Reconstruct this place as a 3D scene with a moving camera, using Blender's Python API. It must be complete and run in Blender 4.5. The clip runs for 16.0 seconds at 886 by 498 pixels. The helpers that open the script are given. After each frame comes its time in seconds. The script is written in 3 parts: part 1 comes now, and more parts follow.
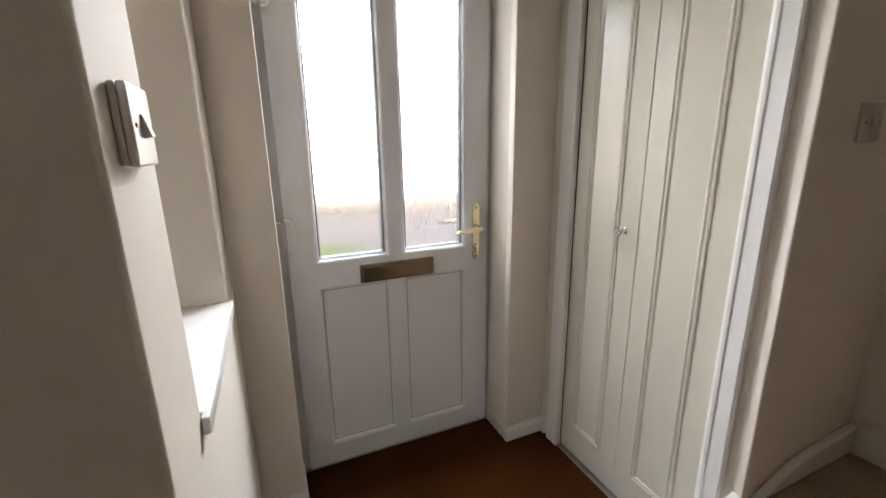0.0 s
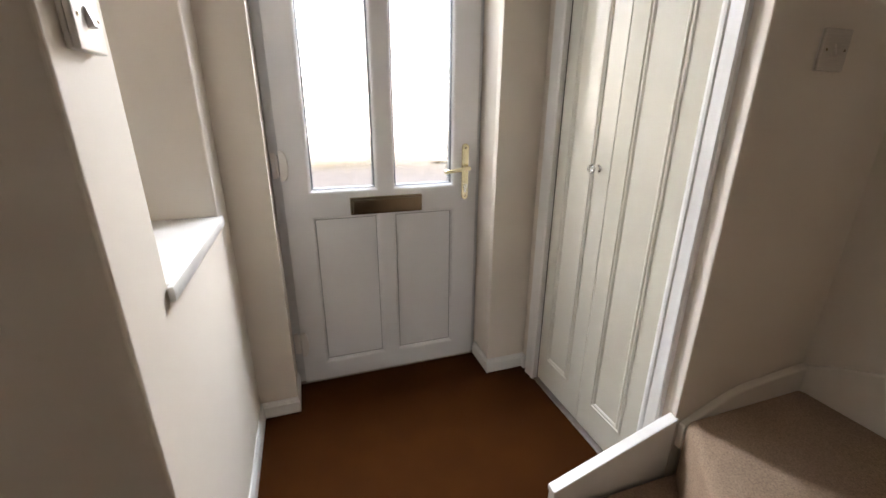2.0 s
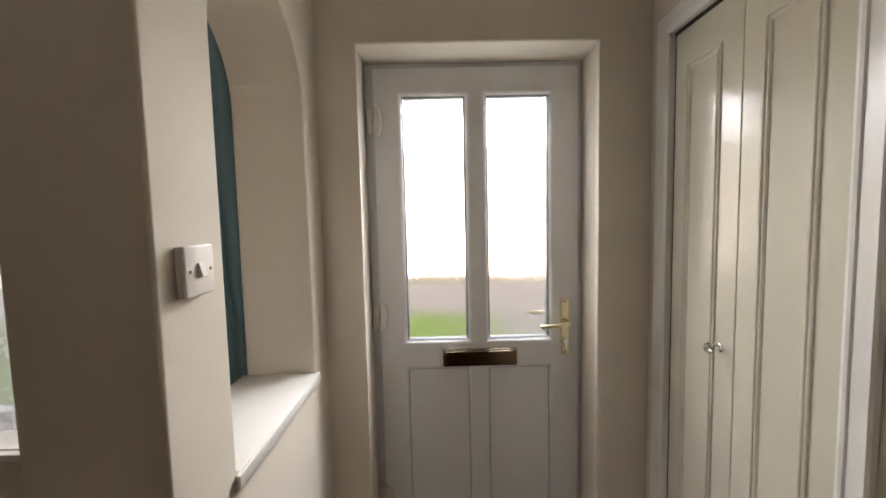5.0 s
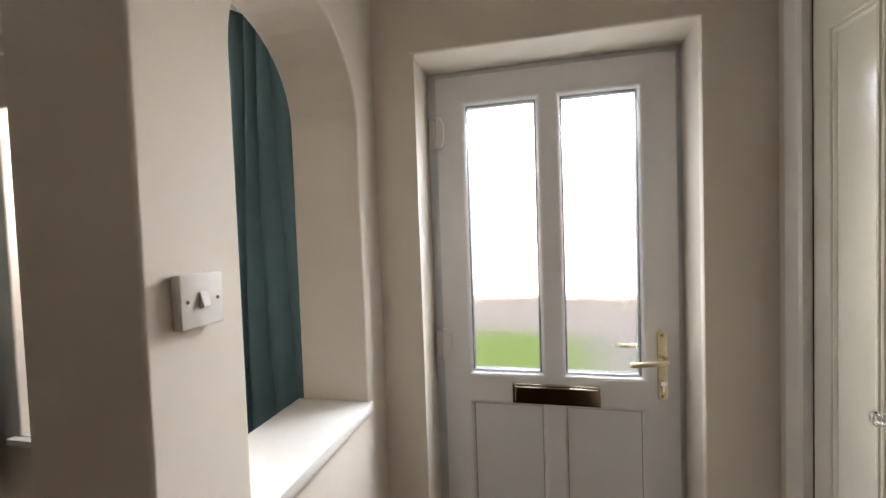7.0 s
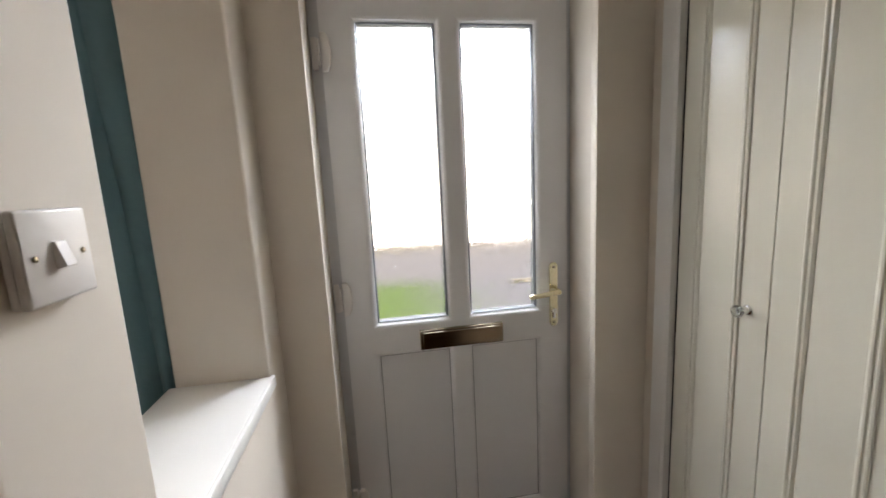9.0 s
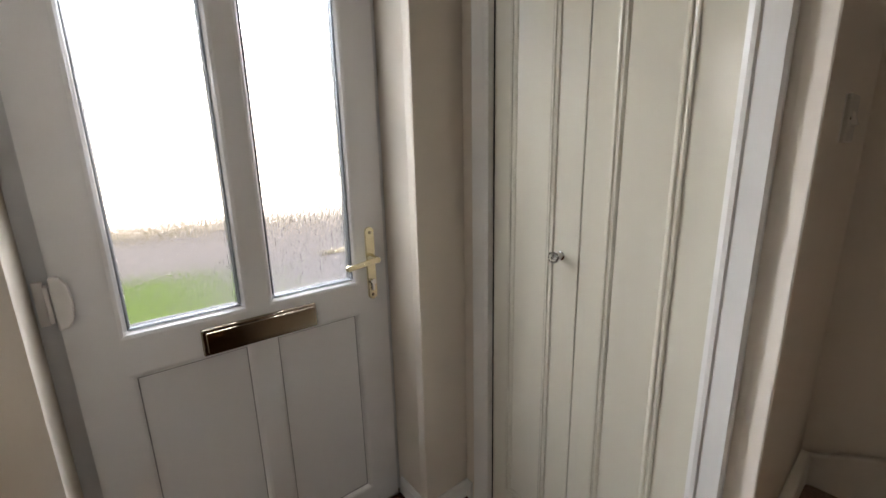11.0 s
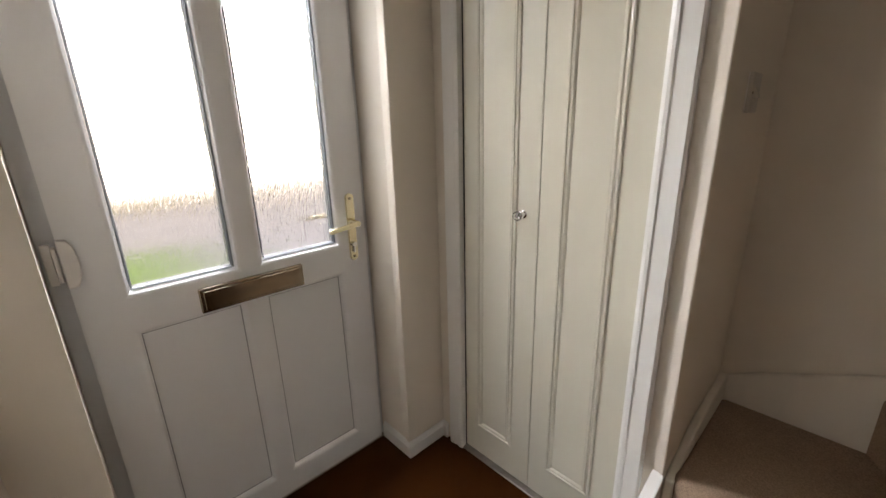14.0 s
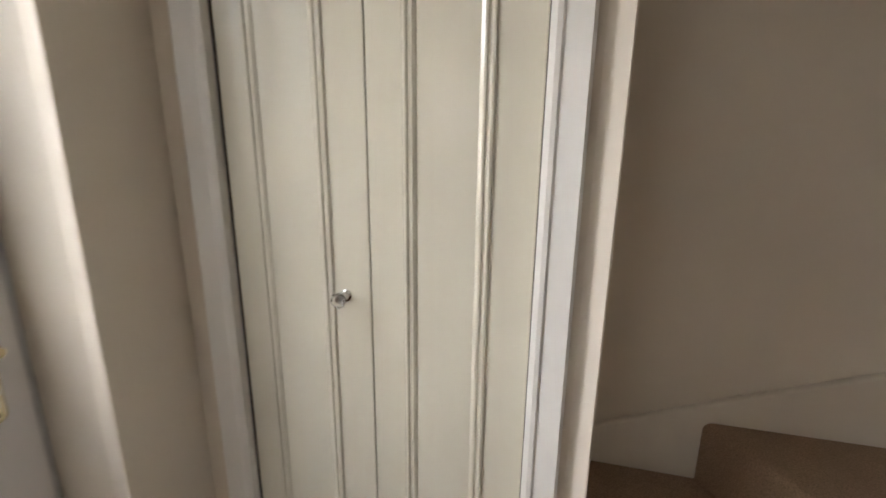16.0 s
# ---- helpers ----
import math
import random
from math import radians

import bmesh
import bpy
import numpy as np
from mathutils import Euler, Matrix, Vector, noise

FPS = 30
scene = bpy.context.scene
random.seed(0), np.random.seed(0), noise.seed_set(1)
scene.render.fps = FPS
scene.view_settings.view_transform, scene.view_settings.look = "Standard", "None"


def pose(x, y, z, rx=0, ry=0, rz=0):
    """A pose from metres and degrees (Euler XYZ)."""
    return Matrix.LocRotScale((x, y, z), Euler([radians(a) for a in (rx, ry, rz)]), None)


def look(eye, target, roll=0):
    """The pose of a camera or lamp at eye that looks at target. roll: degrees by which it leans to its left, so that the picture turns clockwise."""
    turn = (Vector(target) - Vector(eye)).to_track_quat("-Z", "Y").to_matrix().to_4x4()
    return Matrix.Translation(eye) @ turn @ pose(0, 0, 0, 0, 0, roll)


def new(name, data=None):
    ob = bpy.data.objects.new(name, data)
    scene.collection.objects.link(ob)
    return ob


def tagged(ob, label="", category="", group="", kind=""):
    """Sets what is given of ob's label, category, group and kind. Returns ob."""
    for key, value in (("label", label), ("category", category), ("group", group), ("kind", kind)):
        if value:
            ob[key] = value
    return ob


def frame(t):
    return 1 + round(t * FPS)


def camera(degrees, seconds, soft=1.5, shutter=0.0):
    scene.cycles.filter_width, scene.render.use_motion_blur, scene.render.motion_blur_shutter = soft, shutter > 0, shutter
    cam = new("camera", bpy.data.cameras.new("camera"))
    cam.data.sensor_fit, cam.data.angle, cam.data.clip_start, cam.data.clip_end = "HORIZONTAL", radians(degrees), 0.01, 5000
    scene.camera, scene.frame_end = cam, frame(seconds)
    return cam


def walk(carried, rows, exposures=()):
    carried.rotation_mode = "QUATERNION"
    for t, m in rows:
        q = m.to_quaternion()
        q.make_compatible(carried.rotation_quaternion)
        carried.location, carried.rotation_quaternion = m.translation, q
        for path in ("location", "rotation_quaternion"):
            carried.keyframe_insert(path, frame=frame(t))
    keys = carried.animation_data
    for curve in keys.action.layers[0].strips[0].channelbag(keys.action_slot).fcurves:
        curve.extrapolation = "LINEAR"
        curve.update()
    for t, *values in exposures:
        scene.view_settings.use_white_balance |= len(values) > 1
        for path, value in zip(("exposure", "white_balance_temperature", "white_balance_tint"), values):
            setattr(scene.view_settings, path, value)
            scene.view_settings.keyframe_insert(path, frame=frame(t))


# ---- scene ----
cam = camera(94.7, 16.0, shutter=0.25)
PATH = [
    (0, (-0.041, -1.568, 1.326), (0.716, 0.219, 0.843), -0.9),
    (0.5, (-0.031, -1.582, 1.298), (0.718, 0.191, 0.754), -0.4),
    (1, (0.036, -1.61, 1.277), (0.71, 0.17, 0.663), 0.1),
    (1.5, (0.104, -1.68, 1.248), (0.716, 0.108, 0.593), 0.3),
    (2, (0.097, -1.737, 1.243), (0.696, 0.054, 0.584), 0.3),
    (2.5, (0.042, -1.799, 1.26), (0.651, -0.002, 0.63), -0.1),
    (3, (0.031, -1.826, 1.27), (0.64, -0.009, 0.697), -0.4),
    (3.5, (0.031, -1.813, 1.276), (0.584, 0.045, 0.784), -0.6),
    (4, (0.113, -1.748, 1.318), (0.511, 0.176, 0.94), -1.0),
    (4.5, (0.205, -1.703, 1.384), (0.415, 0.268, 1.119), -1.2),
    (5, (0.252, -1.702, 1.435), (0.273, 0.292, 1.282), -1.3),
    (5.2, (0.253, -1.693, 1.448), (0.211, 0.303, 1.33), -1.4),
    (7.3, (0.37, -1.525, 1.443), (-0.09, 0.42, 1.374), -2.0),
    (7.5, (0.366, -1.516, 1.441), (-0.060, 0.436, 1.353), -2.1),
    (8, (0.352, -1.51, 1.431), (0.04, 0.46, 1.286), -2.3),
    (8.5, (0.223, -1.469, 1.424), (0.225, 0.518, 1.196), -2.5),
    (9, (0.135, -1.429, 1.402), (0.445, 0.521, 1.086), -2.9),
    (9.5, (0.082, -1.326, 1.357), (0.736, 0.529, 0.993), -1.9),
    (10, (0.156, -1.222, 1.344), (1.022, 0.532, 0.928), -2.1),
    (10.2, (0.163, -1.197, 1.323), (1.124, 0.509, 0.916), -1.9),
    (12.5, (0.043, -1.209, 1.317), (1.392, 0.148, 0.735), -1.5),
    (13, (0.029, -1.27, 1.314), (1.358, 0.104, 0.728), -1.3),
    (13.5, (0.017, -1.297, 1.314), (1.323, 0.099, 0.727), -1.4),
    (14, (0.027, -1.288, 1.313), (1.338, 0.106, 0.732), -1.5),
    (14.5, (0.052, -1.225, 1.31), (1.431, 0.107, 0.74), -1.2),
    (15, (0.104, -1.124, 1.328), (1.627, 0.056, 0.789), -0.6),
    (15.5, (0.166, -1.018, 1.312), (1.892, -0.127, 0.838), 0.0),
    (16, (0.341, -0.935, 1.322), (2.397, -0.4355, 0.835), 0.65),
]
EXPOSURES = [(0, 1.66, 7300, 21), (1.5, 1.86, 7300, 21), (3, 2.0, 7400, 21), (3.5, 2.0, 7400, 21), (4.2, 1.70, 7600, 21), (5, 1.34, 7900, 21), (7.5, 1.56, 7400, 21), (8.5, 1.42, 7300, 20), (10, 1.30, 7300, 20), (12.5, 1.49, 7600, 21), (14, 1.56, 7700, 21), (15, 1.52, 7700, 21), (16, 1.58, 7700, 21)]
walk(cam, [(t, look(eye, target, roll)) for t, eye, target, roll in PATH], EXPOSURES)

# ---------------------------------------------------------------- daylight
world = bpy.data.worlds.new("world")
scene.world = world
world.use_nodes = True
wn = world.node_tree.nodes
wn.clear()
w_out, w_bg, w_sky = wn.new("ShaderNodeOutputWorld"), wn.new("ShaderNodeBackground"), wn.new("ShaderNodeTexSky")
w_sky.sky_type, w_sky.sun_disc = "NISHITA", False
w_sky.sun_elevation, w_sky.sun_rotation = radians(42), radians(110)
w_sky.air_density, w_sky.dust_density = 1.0, 3.0
w_bg.inputs["Strength"].default_value = 0.15
world.node_tree.links.new(w_sky.outputs["Color"], w_bg.inputs["Color"])
world.node_tree.links.new(w_bg.outputs["Background"], w_out.inputs["Surface"])

sun = new("sun", bpy.data.lights.new("sun", "SUN"))
sun.data.energy, sun.data.angle, sun.data.color = 3.0, radians(0.6), (1.0, 0.94, 0.84)
sun.matrix_world = look((8, -2.9, 7.6), (0, 0, 0))


def opening_light(x, z, width, height, y, watts, tilt=0, colour=(0.93, 0.97, 1.0)):
    """Skylight that enters through an opening."""
    ob = new("opening_light", bpy.data.lights.new("opening_light", "AREA"))
    ob.data.shape, ob.data.size, ob.data.size_y = "RECTANGLE", width, height
    ob.data.energy, ob.data.color = watts, colour
    ob.matrix_world = pose(x, y, z, -90 + tilt, 0, 0)


opening_light(0.54, 2.20, 0.66, 0.90, 0.62, 33.0, 46, (0.71, 0.86, 1.0))
opening_light(0.50, 1.56, 1.60, 1.00, 0.95, 11.0, 0, (1.0, 0.98, 0.92))
opening_light(-1.36, 1.80, 1.10, 0.46, 0.16, 9.3)


# ---------------------------------------------------------------- materials
def material(name, base, rough=0.5, metal=0.0, vary=0.06, scale=6.0, bump=0.0, bump_scale=200.0,
             stretch=(1, 1, 1), speck=0.0, speck_scale=300.0, coat=0.0, spec=0.5):
    m = bpy.data.materials.new(name)
    m.use_nodes = True
    nt = m.node_tree
    nodes, links = nt.nodes, nt.links
    p = nodes["Principled BSDF"]
    p.inputs["Roughness"].default_value, p.inputs["Metallic"].default_value = rough, metal
    p.inputs["Coat Weight"].default_value = coat
    p.inputs["Specular IOR Level"].default_value = spec
    tc, mp = nodes.new("ShaderNodeTexCoord"), nodes.new("ShaderNodeMapping")
    mp.inputs["Scale"].default_value = stretch
    links.new(tc.outputs["Object"], mp.inputs["Vector"])
    n1, n2 = nodes.new("ShaderNodeTexNoise"), nodes.new("ShaderNodeTexNoise")
    n1.inputs["Scale"].default_value, n1.inputs["Detail"].default_value = scale, 5
    n2.inputs["Scale"].default_value, n2.inputs["Detail"].default_value = speck_scale, 3
    for n in (n1, n2):
        links.new(mp.outputs["Vector"], n.inputs["Vector"])
    r1 = nodes.new("ShaderNodeMapRange")
    r1.inputs["From Min"].default_value, r1.inputs["From Max"].default_value = 0.3, 0.7
    r1.inputs["To Min"].default_value, r1.inputs["To Max"].default_value = 1 - vary, 1 + vary
    links.new(n1.outputs["Fac"], r1.inputs["Value"])
    r2 = nodes.new("ShaderNodeMapRange")
    r2.inputs["From Min"].default_value, r2.inputs["From Max"].default_value = 0.3, 0.7
    r2.inputs["To Min"].default_value, r2.inputs["To Max"].default_value = 1 - speck, 1 + speck
    links.new(n2.outputs["Fac"], r2.inputs["Value"])
    mul = nodes.new("ShaderNodeMath")
    mul.operation = "MULTIPLY"
    links.new(r1.outputs["Result"], mul.inputs[0])
    links.new(r2.outputs["Result"], mul.inputs[1])
    mix = nodes.new("ShaderNodeVectorMath")
    mix.operation = "SCALE"
    mix.inputs[0].default_value = base
    links.new(mul.outputs["Value"], mix.inputs["Scale"])
    links.new(mix.outputs["Vector"], p.inputs["Base Color"])
    rr = nodes.new("ShaderNodeMapRange")
    rr.inputs["To Min"].default_value, rr.inputs["To Max"].default_value = max(0.02, rough - 0.05), min(1, rough + 0.05)
    links.new(n1.outputs["Fac"], rr.inputs["Value"])
    links.new(rr.outputs["Result"], p.inputs["Roughness"])
    if bump:
        n3, b = nodes.new("ShaderNodeTexNoise"), nodes.new("ShaderNodeBump")
        n3.inputs["Scale"].default_value, n3.inputs["Detail"].default_value = bump_scale, 4
        links.new(mp.outputs["Vector"], n3.inputs["Vector"])
        b.inputs["Strength"].default_value, b.inputs["Distance"].default_value = bump, 0.004
        links.new(n3.outputs["Fac"], b.inputs["Height"])
        links.new(b.outputs["Normal"], p.inputs["Normal"])
    return m


PAINT = material("wall_paint", (0.75, 0.685, 0.60), 0.75, vary=0.03, scale=2.5, bump=0.05, bump_scale=160)
CEIL = material("ceiling_paint", (0.80, 0.78, 0.74), 0.8, vary=0.02, scale=2, bump=0.15, bump_scale=120)
UPVC = material("upvc", (0.77, 0.77, 0.775), 0.32, vary=0.015, scale=3, bump=0.02, bump_scale=60)
# white plastic greyed: the set-back frame's shade is put into the colour
SHADED_UPVC = material("shaded_upvc", (0.60, 0.61, 0.62), 0.35, vary=0.02, scale=3, bump=0.02, bump_scale=60)
GLOSS = material("white_gloss", (0.80, 0.79, 0.76), 0.30, vary=0.02, scale=5, bump=0.05, bump_scale=40)
SATIN = material("cream_satin", (0.74, 0.69, 0.62), 0.45, vary=0.02, scale=4, bump=0.03, bump_scale=60)
CREAM = material("cream_eggshell", (0.71, 0.68, 0.575), 0.13, vary=0.015, scale=4, bump=0.03, bump_scale=30)
RUST = material("rust_carpet", (0.052, 0.0148, 0.0024), 0.95, vary=0.14, scale=5, bump=0.9, bump_scale=420, speck=0.35, speck_scale=330, spec=0.08)
TAUPE = material("taupe_carpet", (0.35, 0.250, 0.178), 0.95, vary=0.10, scale=7, bump=0.9, bump_scale=380, speck=0.28, speck_scale=300, spec=0.08)
BRASS = material("pale_brass", (0.76, 0.68, 0.47), 0.24, metal=1.0, vary=0.06, scale=20)
BRONZE = material("antique_brass", (0.30, 0.255, 0.185), 0.16, metal=1.0, vary=0.12, scale=16, stretch=(1, 1, 3))
CHROME = material("chrome", (0.80, 0.80, 0.80), 0.10, metal=1.0, vary=0.02)
ALU = material("dull_aluminium", (0.42, 0.38, 0.34), 0.45, metal=0.9, vary=0.15, scale=30)
PLASTIC = material("white_plastic", (0.75, 0.72, 0.69), 0.30, vary=0.01)
STEEL = material("brushed_steel", (0.54, 0.50, 0.45), 0.42, metal=0.3, vary=0.08, scale=40, stretch=(1, 1, 12))
# grey that paints the shade line round the lower door panels
PANEL_GAP = material("panel_gap_shade", (0.33, 0.33, 0.34), 0.5, vary=0.05)
RUBBER = material("grey_gasket", (0.08, 0.09, 0.10), 0.5, vary=0.05)
# near-black that paints shade into gaps and the unlit cupboard
SHADE = material("painted_shade", (0.03, 0.03, 0.03), 0.8, vary=0.05)
TEAL = material("teal_curtain", (0.125, 0.235, 0.265), 0.80, vary=0.05, scale=8, bump=0.3, bump_scale=500, speck=0.08, speck_scale=600)
LAWN = material("lawn", (0.075, 0.135, 0.025), 0.9, vary=0.2, scale=2, bump=0.8, bump_scale=40, speck=0.3, speck_scale=60)
SLAB = material("concrete_path", (0.150, 0.155, 0.170), 0.85, vary=0.12, scale=3, bump=0.4, bump_scale=90, speck=0.12)
TARMAC = material("tarmac", (0.165, 0.165, 0.165), 0.9, vary=0.12, scale=2, bump=0.5, bump_scale=120, speck=0.2)
SHINGLE = material("pale_shingle", (0.55, 0.52, 0.46), 0.9, vary=0.08, scale=2, bump=0.5, bump_scale=60, speck=0.15, speck_scale=40)
LEAF = material("dry_grass", (0.34, 0.32, 0.22), 0.6, vary=0.3, scale=4)


def glass_material(name, rough, ripple, stretch):
    m = bpy.data.materials.new(name)
    m.use_nodes = True
    nodes, links = m.node_tree.nodes, m.node_tree.links
    p = nodes["Principled BSDF"]
    p.inputs["Base Color"].default_value = (0.97, 0.99, 0.98, 1)
    p.inputs["Transmission Weight"].default_value = 1.0
    p.inputs["Roughness"].default_value, p.inputs["IOR"].default_value = rough, 1.45
    if ripple:
        tc, mp = nodes.new("ShaderNodeTexCoord"), nodes.new("ShaderNodeMapping")
        mp.inputs["Scale"].default_value = stretch
        n, b = nodes.new("ShaderNodeTexNoise"), nodes.new("ShaderNodeBump")
        n.inputs["Scale"].default_value, n.inputs["Detail"].default_value = 1.0, 2.0
        b.inputs["Strength"].default_value, b.inputs["Distance"].default_value = ripple, 0.006
        links.new(tc.outputs["Object"], mp.inputs["Vector"])
        links.new(mp.outputs["Vector"], n.inputs["Vector"])
        links.new(n.outputs["Fac"], b.inputs["Height"])
        links.new(b.outputs["Normal"], p.inputs["Normal"])
    return m


OBSCURE = glass_material("rain_glass", 0.07, 0.8, (170, 1, 34))
CLEAR = glass_material("clear_glass", 0.0, 0, None)
CRYSTAL = glass_material("crystal", 0.0, 0, None)


def net_material():
    m = bpy.data.materials.new("lace_net")
    m.use_nodes = True
    nodes, links = m.node_tree.nodes, m.node_tree.links
    nodes.clear()
    out, mix = nodes.new("ShaderNodeOutputMaterial"), nodes.new("ShaderNodeMixShader")
    tr, cloth, mix2, df = (nodes.new("ShaderNodeBsdfTransparent"), nodes.new("ShaderNodeBsdfTranslucent"),
                           nodes.new("ShaderNodeMixShader"), nodes.new("ShaderNodeBsdfDiffuse"))
    cloth.inputs["Color"].default_value = df.inputs["Color"].default_value = (0.85, 0.86, 0.88, 1)
    tc, vo, no, ramp = (nodes.new("ShaderNodeTexCoord"), nodes.new("ShaderNodeTexVoronoi"), nodes.new("ShaderNodeTexNoise"),
                        nodes.new("ShaderNodeMapRange"))
    vo.inputs["Scale"].default_value = 14
    no.inputs["Scale"].default_value = 20
    ad = nodes.new("ShaderNodeVectorMath")
    ad.operation = "ADD"
    sc = nodes.new("ShaderNodeVectorMath")
    sc.operation = "SCALE"
    sc.inputs["Scale"].default_value = 0.08
    links.new(tc.outputs["Object"], no.inputs["Vector"])
    links.new(no.outputs["Color"], sc.inputs[0])
    links.new(tc.outputs["Object"], ad.inputs[0])
    links.new(sc.outputs["Vector"], ad.inputs[1])
    links.new(ad.outputs["Vector"], vo.inputs["Vector"])
    ramp.inputs["From Min"].default_value, ramp.inputs["From Max"].default_value = 0.25, 0.45
    ramp.inputs["To Min"].default_value, ramp.inputs["To Max"].default_value = 0.90, 0.62
    links.new(vo.outputs["Distance"], ramp.inputs["Value"])
    links.new(ramp.outputs["Result"], mix.inputs["Fac"])
    links.new(cloth.outputs[0], mix2.inputs[1])
    links.new(df.outputs[0], mix2.inputs[2])
    links.new(tr.outputs[0], mix.inputs[1])
    links.new(mix2.outputs[0], mix.inputs[2])
    links.new(mix.outputs[0], out.inputs["Surface"])
    return m


NET = net_material()


# ---------------------------------------------------------------- mesh helpers
def finish(bm, name, mat, smooth=False):
    bmesh.ops.recalc_face_normals(bm, faces=bm.faces)
    me = bpy.data.meshes.new(name)
    bm.to_mesh(me)
    bm.free()
    me.materials.append(mat)
    if smooth:
        for p in me.polygons:
            p.use_smooth = True
        me.set_sharp_from_angle(angle=radians(35))
    return new(name, me)


def part(name, bm, mat, parent, label="", smooth=False):
    ob = finish(bm, name, mat, smooth)
    ob.parent = parent
    ob.matrix_parent_inverse = parent.matrix_world.inverted()
    if label:
        tagged(ob, label)
    return ob


def empty(name, at, label, category, group="", kind=""):
    ob = new(name)
    ob.empty_display_size = 0.05
    ob.matrix_world = pose(*at)
    return tagged(ob, label, category, group, kind)


def box(x0, x1, y0, y1, z0, z1, bevel=0.0, segs=2, bm=None):
    own = bm is None
    b = bmesh.new()
    vs = [b.verts.new((x, y, z)) for x in (x0, x1) for y in (y0, y1) for z in (z0, z1)]
    for f in ((0, 1, 3, 2), (4, 6, 7, 5), (0, 4, 5, 1), (2, 3, 7, 6), (0, 2, 6, 4), (1, 5, 7, 3)):
        b.faces.new([vs[i] for i in f])
    bmesh.ops.recalc_face_normals(b, faces=b.faces)
    if bevel:
        bmesh.ops.bevel(b, geom=list(b.edges), offset=bevel, segments=segs, affect="EDGES", profile=0.5)
    if own:
        return b
    me = bpy.data.meshes.new("tmp")
    b.to_mesh(me)
    b.free()
    bm.from_mesh(me)
    bpy.data.meshes.remove(me)
    return bm


def prism(points, axis, lo, hi, bevel=0.0, segs=2):
    """A flat outline carried along an axis. The outline's two numbers are the other two axes, in order."""
    b = bmesh.new()

    def at(p, h):
        c = list(p)
        c.insert("xyz".index(axis), h)
        return b.verts.new(c)
    a = [at(p, lo) for p in points]
    d = [at(p, hi) for p in points]
    b.faces.new(a)
    b.faces.new(d)
    n = len(points)
    for i in range(n):
        b.faces.new((a[i], a[(i + 1) % n], d[(i + 1) % n], d[i]))
    bmesh.ops.recalc_face_normals(b, faces=b.faces)
    if bevel:
        bmesh.ops.bevel(b, geom=list(b.edges), offset=bevel, segments=segs, affect="EDGES", profile=0.5)
    return b


def slab(us, ws, holes, lo, hi, axis, arris=0.0, face="lo", ends=(), segs=3):
    """A wall or door leaf across an axis, cut by oblong holes (u0, u1, w0, w1); the arrises of its holes on one face are eased."""
    us = sorted(set(us) | {u for h in holes for u in h[:2]})
    ws = sorted(set(ws) | {w for h in holes for w in h[2:]})
    b = bmesh.new()
    made = {}

    def v(u, w, h):
        if (u, w, h) not in made:
            c = (h, u, w) if axis == "x" else (u, h, w)
            made[u, w, h] = b.verts.new(c)
        return made[u, w, h]

    def solid(i, j):
        if not (0 <= i < len(us) - 1 and 0 <= j < len(ws) - 1):
            return False
        u, w = (us[i] + us[i + 1]) / 2, (ws[j] + ws[j + 1]) / 2
        return not any(h[0] < u < h[1] and h[2] < w < h[3] for h in holes)
    for i in range(len(us) - 1):
        for j in range(len(ws) - 1):
            if not solid(i, j):
                continue
            u0, u1, w0, w1 = us[i], us[i + 1], ws[j], ws[j + 1]
            for h in (lo, hi):
                b.faces.new((v(u0, w0, h), v(u1, w0, h), v(u1, w1, h), v(u0, w1, h)))
            for k, l, p, q in ((i - 1, j, (u0, w0), (u0, w1)), (i + 1, j, (u1, w0), (u1, w1)),
                               (i, j - 1, (u0, w0), (u1, w0)), (i, j + 1, (u0, w1), (u1, w1))):
                if not solid(k, l):
                    b.faces.new((v(*p, lo), v(*q, lo), v(*q, hi), v(*p, hi)))
    bmesh.ops.recalc_face_normals(b, faces=b.faces)
    if arris:
        h = lo if face == "lo" else hi
        a = 0 if axis == "x" else 1
        edges = []
        for e in b.edges:
            if all(abs(p.co[a] - h) < 1e-6 for p in e.verts) and e.calc_face_angle(0) > 1:
                mid = (e.verts[0].co + e.verts[1].co) / 2
                u, w = (mid[1], mid[2]) if axis == "x" else (mid[0], mid[2])
                inside = us[0] + 1e-4 < u < us[-1] - 1e-4 and ws[0] + 1e-4 < w < ws[-1] - 1e-4
                if inside or any(abs(u - x) < 1e-4 for x in ends):
                    edges.append(e)
        bmesh.ops.bevel(b, geom=edges, offset=arris, segments=segs, affect="EDGES", profile=0.5)
    return b


def ring(u0, u1, w0, w1, profile, axis, base, sign):
    """A moulding mitred round an oblong. profile: steps inward and how far it stands out."""
    b = bmesh.new()
    loops = []
    for d, h in profile:
        c = [(u0 + d, w0 + d), (u1 - d, w0 + d), (u1 - d, w1 - d), (u0 + d, w1 - d)]
        p = base + sign * h
        loops.append([b.verts.new((p, u, w) if axis == "x" else (u, p, w)) for u, w in c])
    for s in range(len(loops) - 1):
        for k in range(4):
            b.faces.new((loops[s][k], loops[s][(k + 1) % 4], loops[s + 1][(k + 1) % 4], loops[s + 1][k]))
    return b


